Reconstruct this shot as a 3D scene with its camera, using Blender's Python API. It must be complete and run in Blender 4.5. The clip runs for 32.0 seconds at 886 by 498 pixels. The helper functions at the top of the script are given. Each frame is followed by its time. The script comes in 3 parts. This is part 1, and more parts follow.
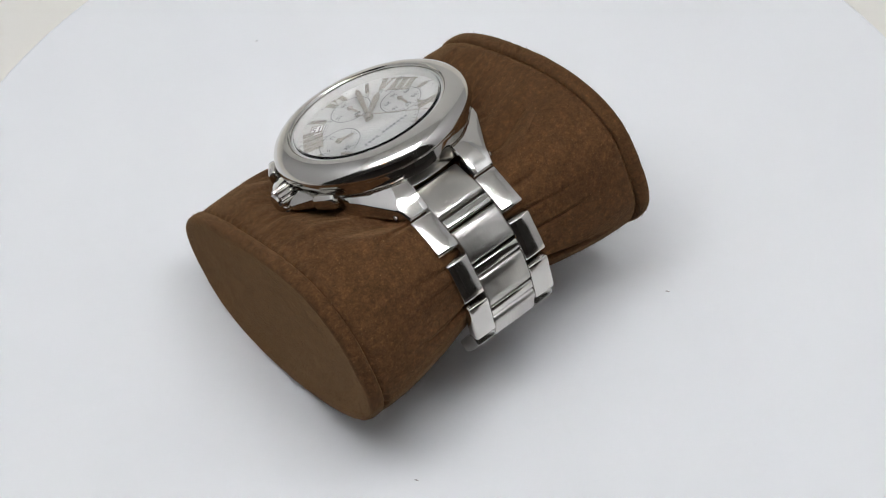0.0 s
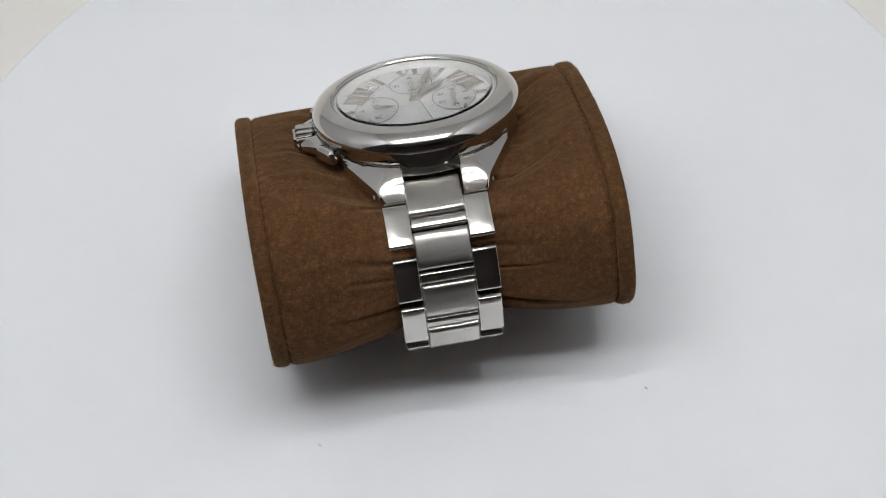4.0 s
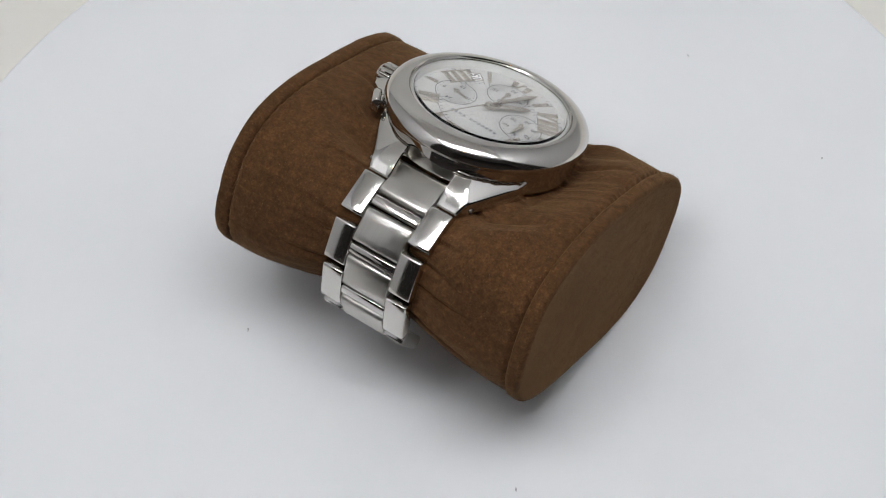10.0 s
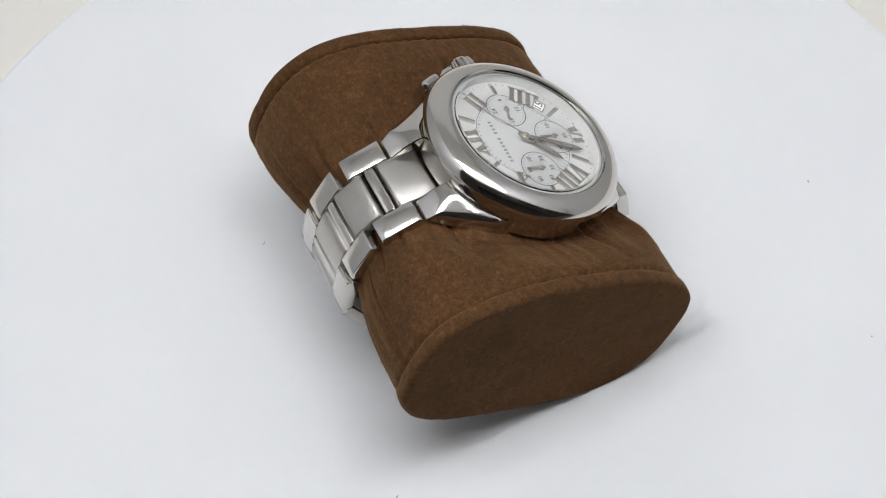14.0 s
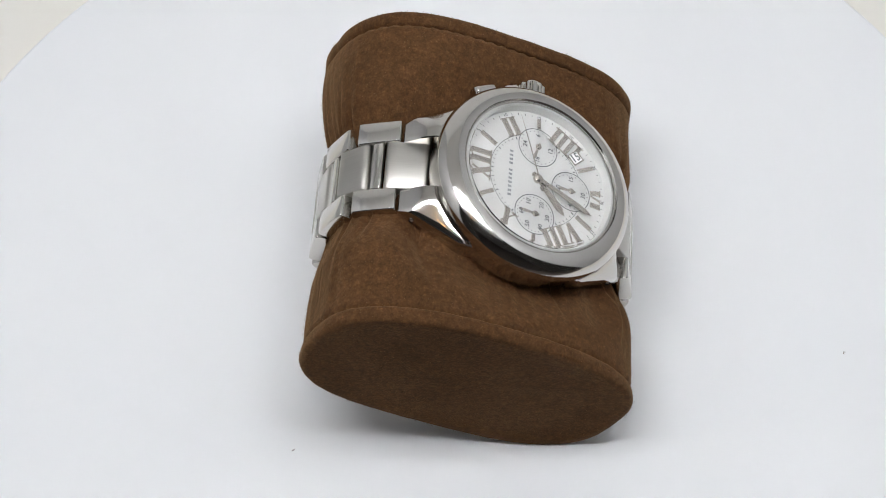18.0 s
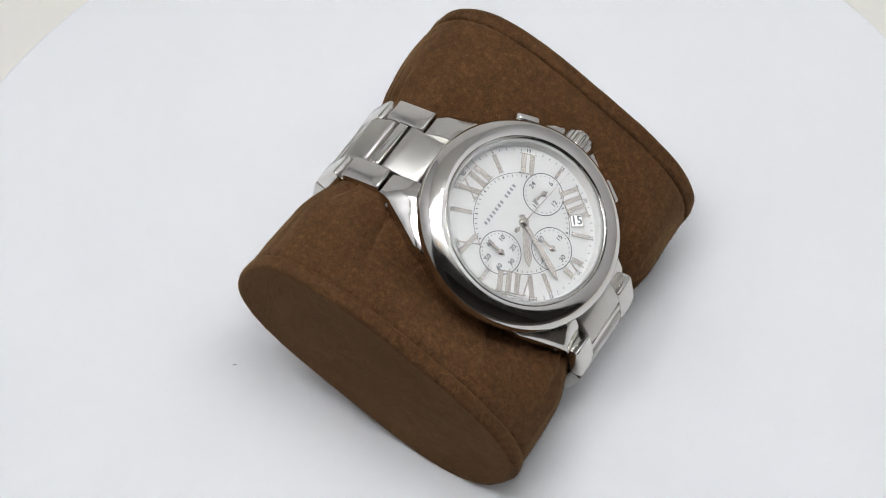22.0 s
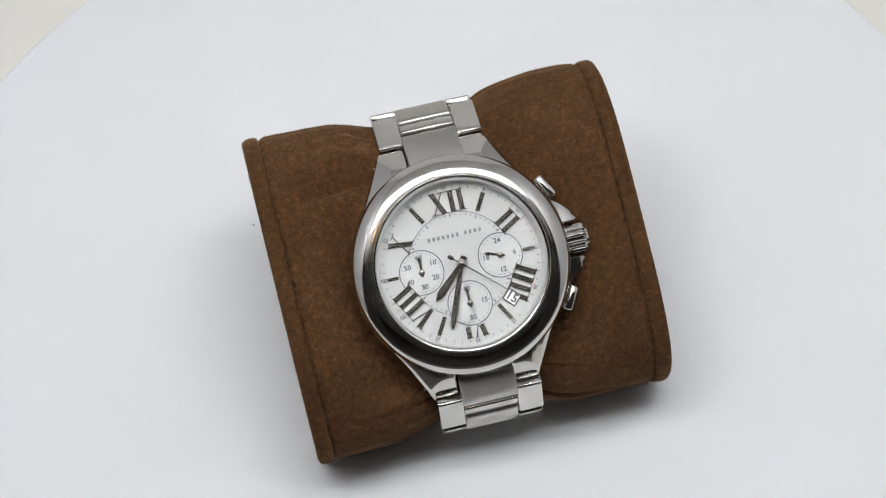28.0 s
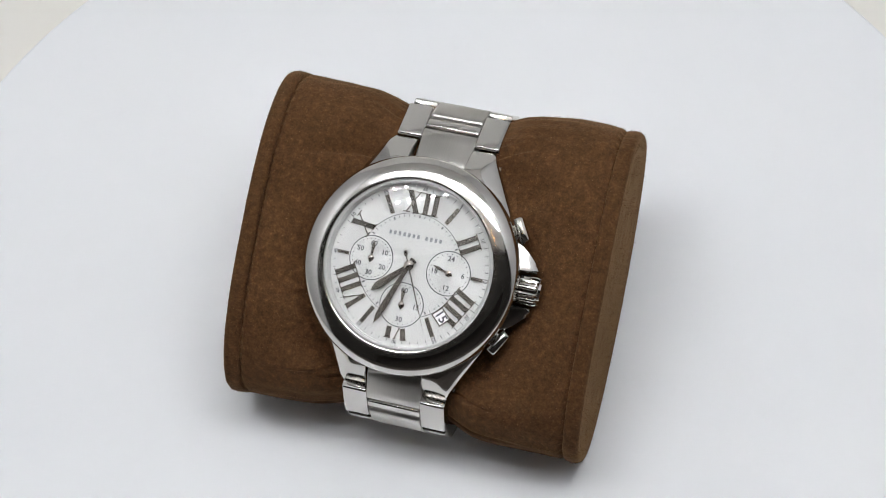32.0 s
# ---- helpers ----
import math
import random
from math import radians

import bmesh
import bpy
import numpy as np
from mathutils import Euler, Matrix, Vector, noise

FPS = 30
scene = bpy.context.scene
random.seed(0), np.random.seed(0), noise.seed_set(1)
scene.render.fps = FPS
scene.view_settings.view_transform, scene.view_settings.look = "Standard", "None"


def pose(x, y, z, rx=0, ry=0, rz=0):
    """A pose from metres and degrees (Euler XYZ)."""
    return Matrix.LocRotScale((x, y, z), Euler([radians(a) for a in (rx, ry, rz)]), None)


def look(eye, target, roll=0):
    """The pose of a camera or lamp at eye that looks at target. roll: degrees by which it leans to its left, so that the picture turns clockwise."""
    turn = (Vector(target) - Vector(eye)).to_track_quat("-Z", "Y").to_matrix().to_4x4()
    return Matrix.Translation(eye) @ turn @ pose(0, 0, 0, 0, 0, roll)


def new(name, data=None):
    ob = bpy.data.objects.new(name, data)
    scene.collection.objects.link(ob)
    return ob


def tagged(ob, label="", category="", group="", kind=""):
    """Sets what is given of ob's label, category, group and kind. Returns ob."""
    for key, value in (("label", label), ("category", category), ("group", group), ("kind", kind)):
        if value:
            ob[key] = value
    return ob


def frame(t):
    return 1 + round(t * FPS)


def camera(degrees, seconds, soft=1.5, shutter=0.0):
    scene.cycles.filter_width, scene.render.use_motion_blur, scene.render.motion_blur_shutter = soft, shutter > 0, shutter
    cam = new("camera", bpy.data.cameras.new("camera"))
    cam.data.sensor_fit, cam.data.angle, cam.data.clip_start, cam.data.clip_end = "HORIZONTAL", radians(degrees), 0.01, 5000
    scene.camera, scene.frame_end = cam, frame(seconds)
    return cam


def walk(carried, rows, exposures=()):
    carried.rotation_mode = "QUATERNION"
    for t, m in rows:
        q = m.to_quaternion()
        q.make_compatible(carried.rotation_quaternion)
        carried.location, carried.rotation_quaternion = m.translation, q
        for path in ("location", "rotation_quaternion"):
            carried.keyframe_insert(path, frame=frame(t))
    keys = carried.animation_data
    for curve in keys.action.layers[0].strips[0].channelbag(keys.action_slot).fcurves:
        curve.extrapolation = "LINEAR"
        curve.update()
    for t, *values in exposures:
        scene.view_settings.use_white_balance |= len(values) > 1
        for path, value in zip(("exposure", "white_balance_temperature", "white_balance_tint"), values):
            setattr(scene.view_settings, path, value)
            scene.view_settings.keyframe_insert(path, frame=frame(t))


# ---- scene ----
MM = 0.001
DIAL_Z = -1.3                                # depth of the dial under the watch's origin (mm)
YAW = -8.3                                   # how the pillow lies on the turntable
WATCH_YAW, TILT, LEAN = -7.12, 29.86, -0.75  # how the watch lies on the pillow
HUB = (0.54, -20.89, 47.89)                 # dial centre in the pillow's frame: along, across, up (mm)
SPEED, MARK = 7.334, 30.2                    # turntable: degrees per second, and the time at which it stands at zero
DRIFT = ((0, 0.0), (8, 0.19), (16, -0.26), (24, -1.23), (32, 0.0))

# ---- camera: fixed on a stand in front of the light box ----
EYE = (0.0, -0.22415, 0.37915)
AHEAD = (0.000719, 0.530655, -0.847588)
cam = camera(25.336, 32.0, soft=0.9)
STAND = look(EYE, tuple(e + a for e, a in zip(EYE, AHEAD)), -5.65)
walk(cam, [(0, STAND), (32, STAND)], exposures=[(0, 0.02), (3, -0.08), (6, -0.085), (9, -0.1), (11, -0.11), (13, 0.055), (17, 0.13), (23, 0.12), (25, -0.02), (28, 0.04), (32, 0.07)])

# ---- light ----
LED_GLOW = 211.0                             # the rows of small lamps in the top of the photo box
world = bpy.data.worlds.new("dim_room")
scene.world = world
world.use_nodes = True
world.node_tree.nodes["Background"].inputs[0].default_value = (0.9, 0.85, 0.8, 1)
world.node_tree.nodes["Background"].inputs[1].default_value = 0.02


# ---- materials ----
def material(name, colour=(0.5, 0.5, 0.5), rough=0.5, metal=0.0, **more):
    m = bpy.data.materials.new(name)
    m.use_nodes = True
    b = m.node_tree.nodes["Principled BSDF"]
    b.inputs["Base Color"].default_value = (*colour, 1)
    b.inputs["Roughness"].default_value, b.inputs["Metallic"].default_value = rough, metal
    for key, value in more.items():
        b.inputs[key.replace("_", " ")].default_value = value
    return m


def node(m, kind, **values):
    n = m.node_tree.nodes.new(kind)
    for key, value in values.items():
        n.inputs[key.replace("_", " ")].default_value = value
    return n


def wire(m, a, out, b, into):
    m.node_tree.links.new(a.outputs[out], b.inputs[into])


def shader(m):
    return m.node_tree.nodes["Principled BSDF"]


def grain(m, scale, detail=4.0, stretch=(1, 1, 1), rough=0.55):
    """Noise in the thing's own space."""
    co, mp, no = node(m, "ShaderNodeTexCoord"), node(m, "ShaderNodeMapping"), node(m, "ShaderNodeTexNoise")
    mp.inputs["Scale"].default_value = stretch
    no.inputs["Scale"].default_value, no.inputs["Detail"].default_value = scale, detail
    no.inputs["Roughness"].default_value = rough
    wire(m, co, "Object", mp, "Vector")
    wire(m, mp, "Vector", no, "Vector")
    return no


def ramp(m, source, stops, out="Fac"):
    r = node(m, "ShaderNodeValToRGB")
    while len(r.color_ramp.elements) < len(stops):
        r.color_ramp.elements.new(0.5)
    for e, (at, c) in zip(r.color_ramp.elements, stops):
        e.position, e.color = at, (*c, 1)
    wire(m, source, out, r, "Fac")
    return r


def bump(m, source, strength, distance, out="Fac", after=None):
    b = node(m, "ShaderNodeBump", Strength=strength, Distance=distance)
    wire(m, source, out, b, "Height")
    if after:
        wire(m, after, "Normal", b, "Normal")
    wire(m, b, "Normal", shader(m), "Normal")
    return b


def mix(m, a, b, how="MULTIPLY", factor=1.0):
    x = m.node_tree.nodes.new("ShaderNodeMixRGB")
    x.blend_type = how
    x.inputs["Fac"].default_value = factor
    wire(m, a, "Color", x, "Color1")
    wire(m, b, "Color", x, "Color2")
    return x


def suede_material():
    m = material("brown_suede", rough=0.95, Specular_IOR_Level=0.15, Sheen_Weight=0.26, Sheen_Roughness=0.4)
    shader(m).inputs["Sheen Tint"].default_value = (0.85, 0.5, 0.22, 1)
    fine, fleck, wide = grain(m, 2600, 3), grain(m, 900, 5, rough=0.7), grain(m, 70, 4)
    c = ramp(m, wide, [(0.3, (0.079, 0.0362, 0.0140)), (0.7, (0.100, 0.0460, 0.0182))])
    f = mix(m, ramp(m, fleck, [(0.35, (0.64, 0.635, 0.63)), (0.58, (1.03, 1.03, 1.03)), (0.72, (1.6, 1.58, 1.52))]),
            ramp(m, grain(m, 330, 4, rough=0.65), [(0.3, (0.88, 0.875, 0.87)), (0.7, (1.1, 1.1, 1.1))]))
    g = ramp(m, fine, [(0.3, (0.75, 0.75, 0.75)), (0.7, (1.2, 1.2, 1.2))])
    wire(m, mix(m, mix(m, c, f), g), "Color", shader(m), "Base Color")
    b = bump(m, fleck, 0.35, 0.0003)
    bump(m, fine, 0.5, 0.00025, after=b)
    return m


def steel_material(name, rough, brushed=False, uneven=0.4):
    m = material(name, (0.635, 0.615, 0.58), rough, 1.0)
    if brushed:
        n = grain(m, 7000, 2, (1, 0.015, 0.015))
        shader(m).inputs["Anisotropic"].default_value, shader(m).inputs["Anisotropic Rotation"].default_value = 0.55, 0.25
        tangent = node(m, "ShaderNodeTangent")
        tangent.direction_type, tangent.axis = "RADIAL", "X"
        wire(m, tangent, "Tangent", shader(m), "Tangent")
        r = ramp(m, n, [(0.25, (rough - 0.012,) * 3), (0.75, (rough + 0.012,) * 3)])
        wire(m, r, "Color", shader(m), "Roughness")
        wire(m, ramp(m, n, [(0.3, (0.53, 0.512, 0.478)), (0.7, (0.565, 0.546, 0.51))]), "Color", shader(m), "Base Color")
    else:
        n = grain(m, 260, 6, rough=0.7)
        r = ramp(m, n, [(0.35, (rough * (1 - uneven),) * 3), (0.62, (rough * (1 + 0.35 * uneven),) * 3), (0.8, (rough * (1 + uneven),) * 3)])
        wire(m, r, "Color", shader(m), "Roughness")
        bump(m, grain(m, 120, 2), 0.02, 0.0002)
    return m


SUEDE = suede_material()
NAP = material("suede_fibre", (0.12, 0.065, 0.03), 0.9, Specular_IOR_Level=0.1)
_geo = node(NAP, "ShaderNodeNewGeometry")
wire(NAP, ramp(NAP, _geo, [(0.0, (0.040, 0.018, 0.0055)), (0.75, (0.104, 0.0445, 0.0160)), (1.0, (0.30, 0.17, 0.085))], "Random Per Island"), "Color", shader(NAP), "Base Color")
POLISHED = steel_material("polished_steel", 0.07)
LINK = steel_material("worn_polished_steel", 0.165, uneven=0.3)
LUG = steel_material("polished_lug_steel", 0.11, uneven=0.25)
SATIN = steel_material("polished_bezel_steel", 0.135, uneven=0.35)
BRUSHED = steel_material("brushed_steel", 0.36, True)
HOLE_SHADE = material("dark_hole", (0.02, 0.02, 0.02), 0.5)
NUMERAL = material("mirror_numeral", (0.66, 0.61, 0.545), 0.14, 1.0)
PRINT = material("grey_print", (0.085, 0.085, 0.09), 0.7, Specular_IOR_Level=0.1)
PALE_PRINT = material("pale_grey_print", (0.19, 0.195, 0.205), 0.7, Specular_IOR_Level=0.1)
DATE_WHITE = material("date_white", (0.75, 0.75, 0.74), 0.6)
GLASS = material("crystal_glass", (1, 1, 1), 0.0, 0.0, Transmission_Weight=1.0, IOR=1.5)


def dial_material():
    m = material("silver_sunray_dial", (0.44, 0.44, 0.43), 0.55, 0.0, Specular_IOR_Level=0.15)
    n = grain(m, 60, 3)
    wire(m, ramp(m, n, [(0.3, (0.445, 0.443, 0.428)), (0.7, (0.475, 0.473, 0.458))]), "Color", shader(m), "Base Color")
    bump(m, grain(m, 1500, 2), 0.04, 0.00003)
    return m


def subdial_material():
    """Turned metal: fine rings that fan the light."""
    m = material("ringed_subdial", (0.48, 0.48, 0.465), 0.42, 0.28, Specular_IOR_Level=0.3, Anisotropic=0.8)
    tangent = node(m, "ShaderNodeTangent")
    tangent.direction_type, tangent.axis = "RADIAL", "Z"
    wire(m, tangent, "Tangent", shader(m), "Tangent")
    return m


def paper_material():
    m = material("white_card", (0.84, 0.84, 0.845), 0.55, Specular_IOR_Level=0.35)
    n, w = grain(m, 900, 4), grain(m, 14, 3)
    wire(m, ramp(m, w, [(0.3, (0.825, 0.828, 0.84)), (0.7, (0.85, 0.85, 0.855))]), "Color", shader(m), "Base Color")
    bump(m, n, 0.05, 0.0001)
    return m


DIAL, SUBDIAL, CARD = dial_material(), subdial_material(), paper_material()
# Side lining greyed to cut fill light; back and top paled to brighten reflections.
FILL_CUT_LINING = material("white_box_lining", (0.55, 0.55, 0.56), 0.8)
PALED_LINING = material("white_backdrop_paper", (0.82, 0.815, 0.80), 0.7)
TABLE = material("warm_white_table", (0.82, 0.79, 0.73), 0.7)
bump(TABLE, grain(TABLE, 300, 4), 0.08, 0.0003)
ROOM = material("dim_wall_paint", (0.13, 0.11, 0.10), 0.9)
bump(ROOM, grain(ROOM, 40, 4), 0.2, 0.002)
LED = material("led_glow", (0.9, 0.9, 0.9), 0.5)
shader(LED).inputs["Emission Color"].default_value = (0.945, 0.97, 1.005, 1)
shader(LED).inputs["Emission Strength"].default_value = LED_GLOW
WARM_LED = material("warm_led_glow", (0.9, 0.7, 0.4), 0.5)
shader(WARM_LED).inputs["Emission Color"].default_value = (1.0, 0.5, 0.13, 1)
shader(WARM_LED).inputs["Emission Strength"].default_value = 24.0
BOARD = material("white_lamp_board", (0.75, 0.75, 0.76), 0.5)
LINT = material("grey_lint", (0.42, 0.39, 0.38), 0.9)


# ---- mesh helpers (millimetres) ----
def finish(bm, smooth=35):
    bmesh.ops.recalc_face_normals(bm, faces=bm.faces)
    me = bpy.data.meshes.new("mesh")
    for f in bm.faces:
        f.smooth = smooth > 0
    for e in bm.edges:
        e.smooth = len(e.link_faces) == 2 and e.calc_face_angle(0) < radians(smooth)
    bm.to_mesh(me)
    bm.free()
    me.transform(Matrix.Scale(MM, 4))
    return me


def part(name, bm, mat, parent, label="", smooth=35, m=None):
    me = finish(bm, smooth)
    me.materials.append(mat)
    ob = new(name, me)
    ob.parent = parent
    if m is not None:
        ob.matrix_local = m
    return tagged(ob, label)


def at(x, y, z, rz=0.0):
    """A pose in millimetres."""
    return pose(x * MM, y * MM, z * MM, 0, 0, rz)


def lathe(profile, steps=96, closed=False):
    """A body turned round z from (radius, height) pairs."""
    bm = bmesh.new()
    rings = []
    for r, z in profile:
        if r < 1e-6:
            rings.append([bm.verts.new((0, 0, z))])
        else:
            rings.append([bm.verts.new((r * math.cos(a), r * math.sin(a), z)) for a in (2 * math.pi * i / steps for i in range(steps))])
    pairs = list(zip(rings, rings[1:])) + ([(rings[-1], rings[0])] if closed else [])
    for a, b in pairs:
        for i in range(steps):
            j = (i + 1) % steps
            q = [a[i % len(a)], a[j % len(a)], b[j % len(b)], b[i % len(b)]]
            q = [v for k, v in enumerate(q) if v not in q[:k]]
            if len(q) > 2:
                bm.faces.new(q)
    return bm


def prism(bm, outline, z0, z1, chamfer=0.0):
    """An upright prism from an outline of (x, y), its top edge chamfered."""
    cx, cy = sum(p[0] for p in outline) / len(outline), sum(p[1] for p in outline) / len(outline)

    def inset(p):
        dx, dy = cx - p[0], cy - p[1]
        d = math.hypot(dx, dy) or 1
        return p[0] + dx / d * chamfer, p[1] + dy / d * chamfer
    layers = [[bm.verts.new((*p, z0)) for p in outline]]
    if chamfer:
        layers.append([bm.verts.new((*p, z1 - chamfer)) for p in outline])
        layers.append([bm.verts.new((*inset(p), z1)) for p in outline])
    else:
        layers.append([bm.verts.new((*p, z1)) for p in outline])
    n = len(outline)
    for a, b in zip(layers, layers[1:]):
        for i in range(n):
            bm.faces.new((a[i], a[(i + 1) % n], b[(i + 1) % n], b[i]))
    bm.faces.new(layers[-1])
    bm.faces.new(layers[0][::-1])


def loft(sections):
    """A solid through closed sections of equal length, capped at both ends."""
    bm = bmesh.new()
    rows = [[bm.verts.new(p) for p in s] for s in sections]
    n = len(rows[0])
    for a, b in zip(rows, rows[1:]):
        for i in range(n):
            bm.faces.new((a[i], a[(i + 1) % n], b[(i + 1) % n], b[i]))
    bm.faces.new(rows[0][::-1])
    bm.faces.new(rows[-1])
    return bm


def annulus(bm, r0, r1, z, a0=0.0, a1=360.0, steps=72):
    n = max(2, int(steps * abs(a1 - a0) / 360))
    full = abs(a1 - a0) >= 359.9
    rows = []
    for i in range(n if full else n + 1):
        a = radians(a0 + (a1 - a0) * i / n)
        rows.append([bm.verts.new((r * math.cos(a), r * math.sin(a), z)) for r in (r0, r1)])
    for i in range(n):
        p, q = rows[i], rows[(i + 1) % len(rows)]
        bm.faces.new((p[0], p[1], q[1], q[0]))


def strip(bm, p, q, w0, w1, z0, z1=None):
    """A straight bar from p to q, w0 wide at p and w1 at q."""
    d = Vector((q[0] - p[0], q[1] - p[1])).normalized()
    s = Vector((-d.y, d.x))
    o = [(p[0] + s.x * w0 / 2, p[1] + s.y * w0 / 2), (p[0] - s.x * w0 / 2, p[1] - s.y * w0 / 2),
         (q[0] - s.x * w1 / 2, q[1] - s.y * w1 / 2), (q[0] + s.x * w1 / 2, q[1] + s.y * w1 / 2)]
    if z1 is None:
        bm.faces.new([bm.verts.new((*c, z0)) for c in o])
    else:
        prism(bm, o, z0, z1)


def clock(r, degrees):
    """A place on the dial: radius and degrees clockwise from twelve."""
    return r * math.sin(radians(degrees)), r * math.cos(radians(degrees))


def lettering(name, text, size, mat, parent, x, y, z, turn=0.0, label=""):
    """Printed figures with the built-in font, centred at a place of the parent."""
    curve = bpy.data.curves.new(name, "FONT")
    curve.body, curve.size, curve.align_x, curve.align_y, curve.resolution_u = text, size, "CENTER", "CENTER", 2
    curve.offset = 0.022 * size
    tmp = bpy.data.objects.new(name, curve)
    me = bpy.data.meshes.new_from_object(tmp)
    bpy.data.objects.remove(tmp)
    bpy.data.curves.remove(curve)
    me.transform(Matrix.Scale(MM, 4))
    me.materials.clear()
    me.materials.append(mat)
    ob = new(name, me)
    ob.parent = parent
    ob.matrix_local = at(x, y, z, turn)
    return tagged(ob, label)


# ---- the light box and the room round it ----
def slab(name, x0, x1, y0, y1, z0, z1, mat, label, category):
    bm = bmesh.new()
    prism(bm, [(x0, y0), (x1, y0), (x1, y1), (x0, y1)], z0, z1)
    me = finish(bm, 0)
    me.materials.append(mat)
    return tagged(new(name, me), label, category, kind="structure")


def setting():
    slab("table", -420, 420, -132, 620, -45, -14, TABLE, "warm white table top under the white turntable", "table")
    slab("wall_left", -263, -255, -130, 420, -14, 480, FILL_CUT_LINING, "plain side wall of the white light box, greyed to cut fill light", "wall")
    slab("wall_right", 255, 263, -130, 420, -14, 480, FILL_CUT_LINING, "plain side wall of the white light box, greyed to cut fill light", "wall")
    slab("wall_back", -255, 255, 412, 420, -14, 480, PALED_LINING, "plain white back wall of the photo box", "wall")
    slab("ceiling", -263, 263, -200, 420, 480, 488, PALED_LINING, "plain white top of the photo box", "ceiling")
    slab("wall_front", -700, 700, -920, -900, -45, 900, ROOM, "dim plain wall behind the camera stand", "wall")
    slab("floor", -700, 700, -900, 620, -60, -46, ROOM, "dark desk top under the pale table", "floor")


setting()


def build_light_bar(y):
    root = tagged(new("light_bar"), "white lamp bar with two rows of small bright lamps", "lamp", "lamp bars in the photo box top")
    root.location = (0, y * MM, 478 * MM)
    bm = bmesh.new()
    prism(bm, [(-205, -22), (205, -22), (205, 22), (-205, 22)], -4.0, 2.0)
    part("board", bm, BOARD, root, smooth=0)
    for row in (-11.0, 11.0):
        for k in range(21):
            bm = bmesh.new()
            prism(bm, [(-2.5, -2.5), (2.5, -2.5), (2.5, 2.5), (-2.5, 2.5)], -5.2, -4.1)
            part("led", bm, LED, root, smooth=0, m=at((k - 10) * 18.5, row, 0))
    return root


for _y in (-98, -18):
    build_light_bar(_y)


def build_warm_lamp():
    root = tagged(new("indicator_lamp"), "small round orange lamp under the photo box top", "lamp")
    root.location = (-62 * MM, -182 * MM, 480 * MM)
    part("socket", lathe([(0, 0), (8.5, 0), (8.5, -3.0), (7.6, -4.0), (5.2, -4.0), (5.2, -1.0), (0, -1.0)], 32), BOARD, root)
    part("bulb", lathe([(5.0, -1.5), (5.0, -4.0), (4.2, -5.6), (2.4, -6.6), (0, -7.0)], 32), WARM_LED, root, "glowing orange bulb")
    return root


warm_lamp = build_warm_lamp()


# ---- turntable ----
def build_turntable():
    root = tagged(new("turntable"), "round white card-covered turntable on a pale table", "turntable")
    part("disc", lathe([(0, 0), (60, 0), (126.0, 0), (126.6, -0.5), (126.7, -1.2), (126.7, -13.9), (0, -13.9)], 160), CARD, root)
    rng = random.Random(5)
    for x, y, r in ((36.4, 25.8, 0.42), (-34.3, 35.4, 0.40), (-61.4, -70.6, 0.45), (-22.0, -85.2, 0.36)):
        n, a0 = 6, rng.uniform(0, 3)
        r *= 0.7
        spine = [(r * 1.4 * math.cos(a0) * k + rng.uniform(-0.2, 0.2), r * 1.4 * math.sin(a0) * k + rng.uniform(-0.2, 0.2)) for k in (-1, -0.4, 0.3, 1)]
        secs = []
        for k, (px, py) in enumerate(spine):
            w = r * (0.25, 0.6, 0.5, 0.2)[k]
            secs.append([(px + w * math.cos(a0 + 1.57) * math.cos(b), py + w * math.sin(a0 + 1.57) * math.cos(b), w * 0.6 + w * 0.6 * math.sin(b))
                         for b in (2 * math.pi * i / n for i in range(n))])
        part("lint", loft(secs), LINT, root, "tiny grey speck of lint", m=at(x, y, 0.0))
    return root


turntable = build_turntable()


# ---- pillow ----
END_LOW, END_HIGH, MIDDLE = -35.7, 39.1, 0.9
CENTRE_Q, CENTRE_Z, TIP = -8.04, 26.05, 24.48
ROUGH_GIRTH = 176.0
PRESS = Euler((radians(-TILT), 0, 0))
SKEW = -0.03                                 # the pillow's ends lie a little askew to the watch


def oval(a, b, n, phi, tip=TIP, rise=CENTRE_Z, crown=0.0):
    """A rounded oval; crown makes its upper side squarer than its under side."""
    c, s = math.cos(phi), math.sin(phi)
    n += crown * s
    u, v = a * math.copysign(abs(c) ** (2 / n), c), b * math.copysign(abs(s) ** (2 / n), s)
    k, l = math.cos(radians(tip)), math.sin(radians(tip))
    return u * k - v * l, rise + u * l + v * k


def section(s):
    """The pillow's oval at a place along it: half axes, squareness, tip, drift across and height."""
    f = (s - END_LOW) / (END_HIGH - END_LOW)
    return 34.2 + 0.2 * f, 20.4 + 0.7 * f, 2.78 - 0.2 * f, 29.6 - 0.4 * f, -0.5 + 3.1 * f, 27.2 - 1.0 * f


def crown_at(s):
    return -0.3 + 0.75 * (s - END_LOW) / (END_HIGH - END_LOW)


def lean_at(s):
    return -0.012


def even_angles(a, b, n, count):
    """Angles that space the oval's points evenly."""
    fine = [2 * math.pi * i / 4000 for i in range(4001)]
    p = [oval(a, b, n, f) for f in fine]
    run = [0.0]
    for q, r in zip(p, p[1:]):
        run.append(run[-1] + math.dist(q, r))
    return list(np.interp(np.linspace(0, run[-1], count + 1)[:-1], run, fine))


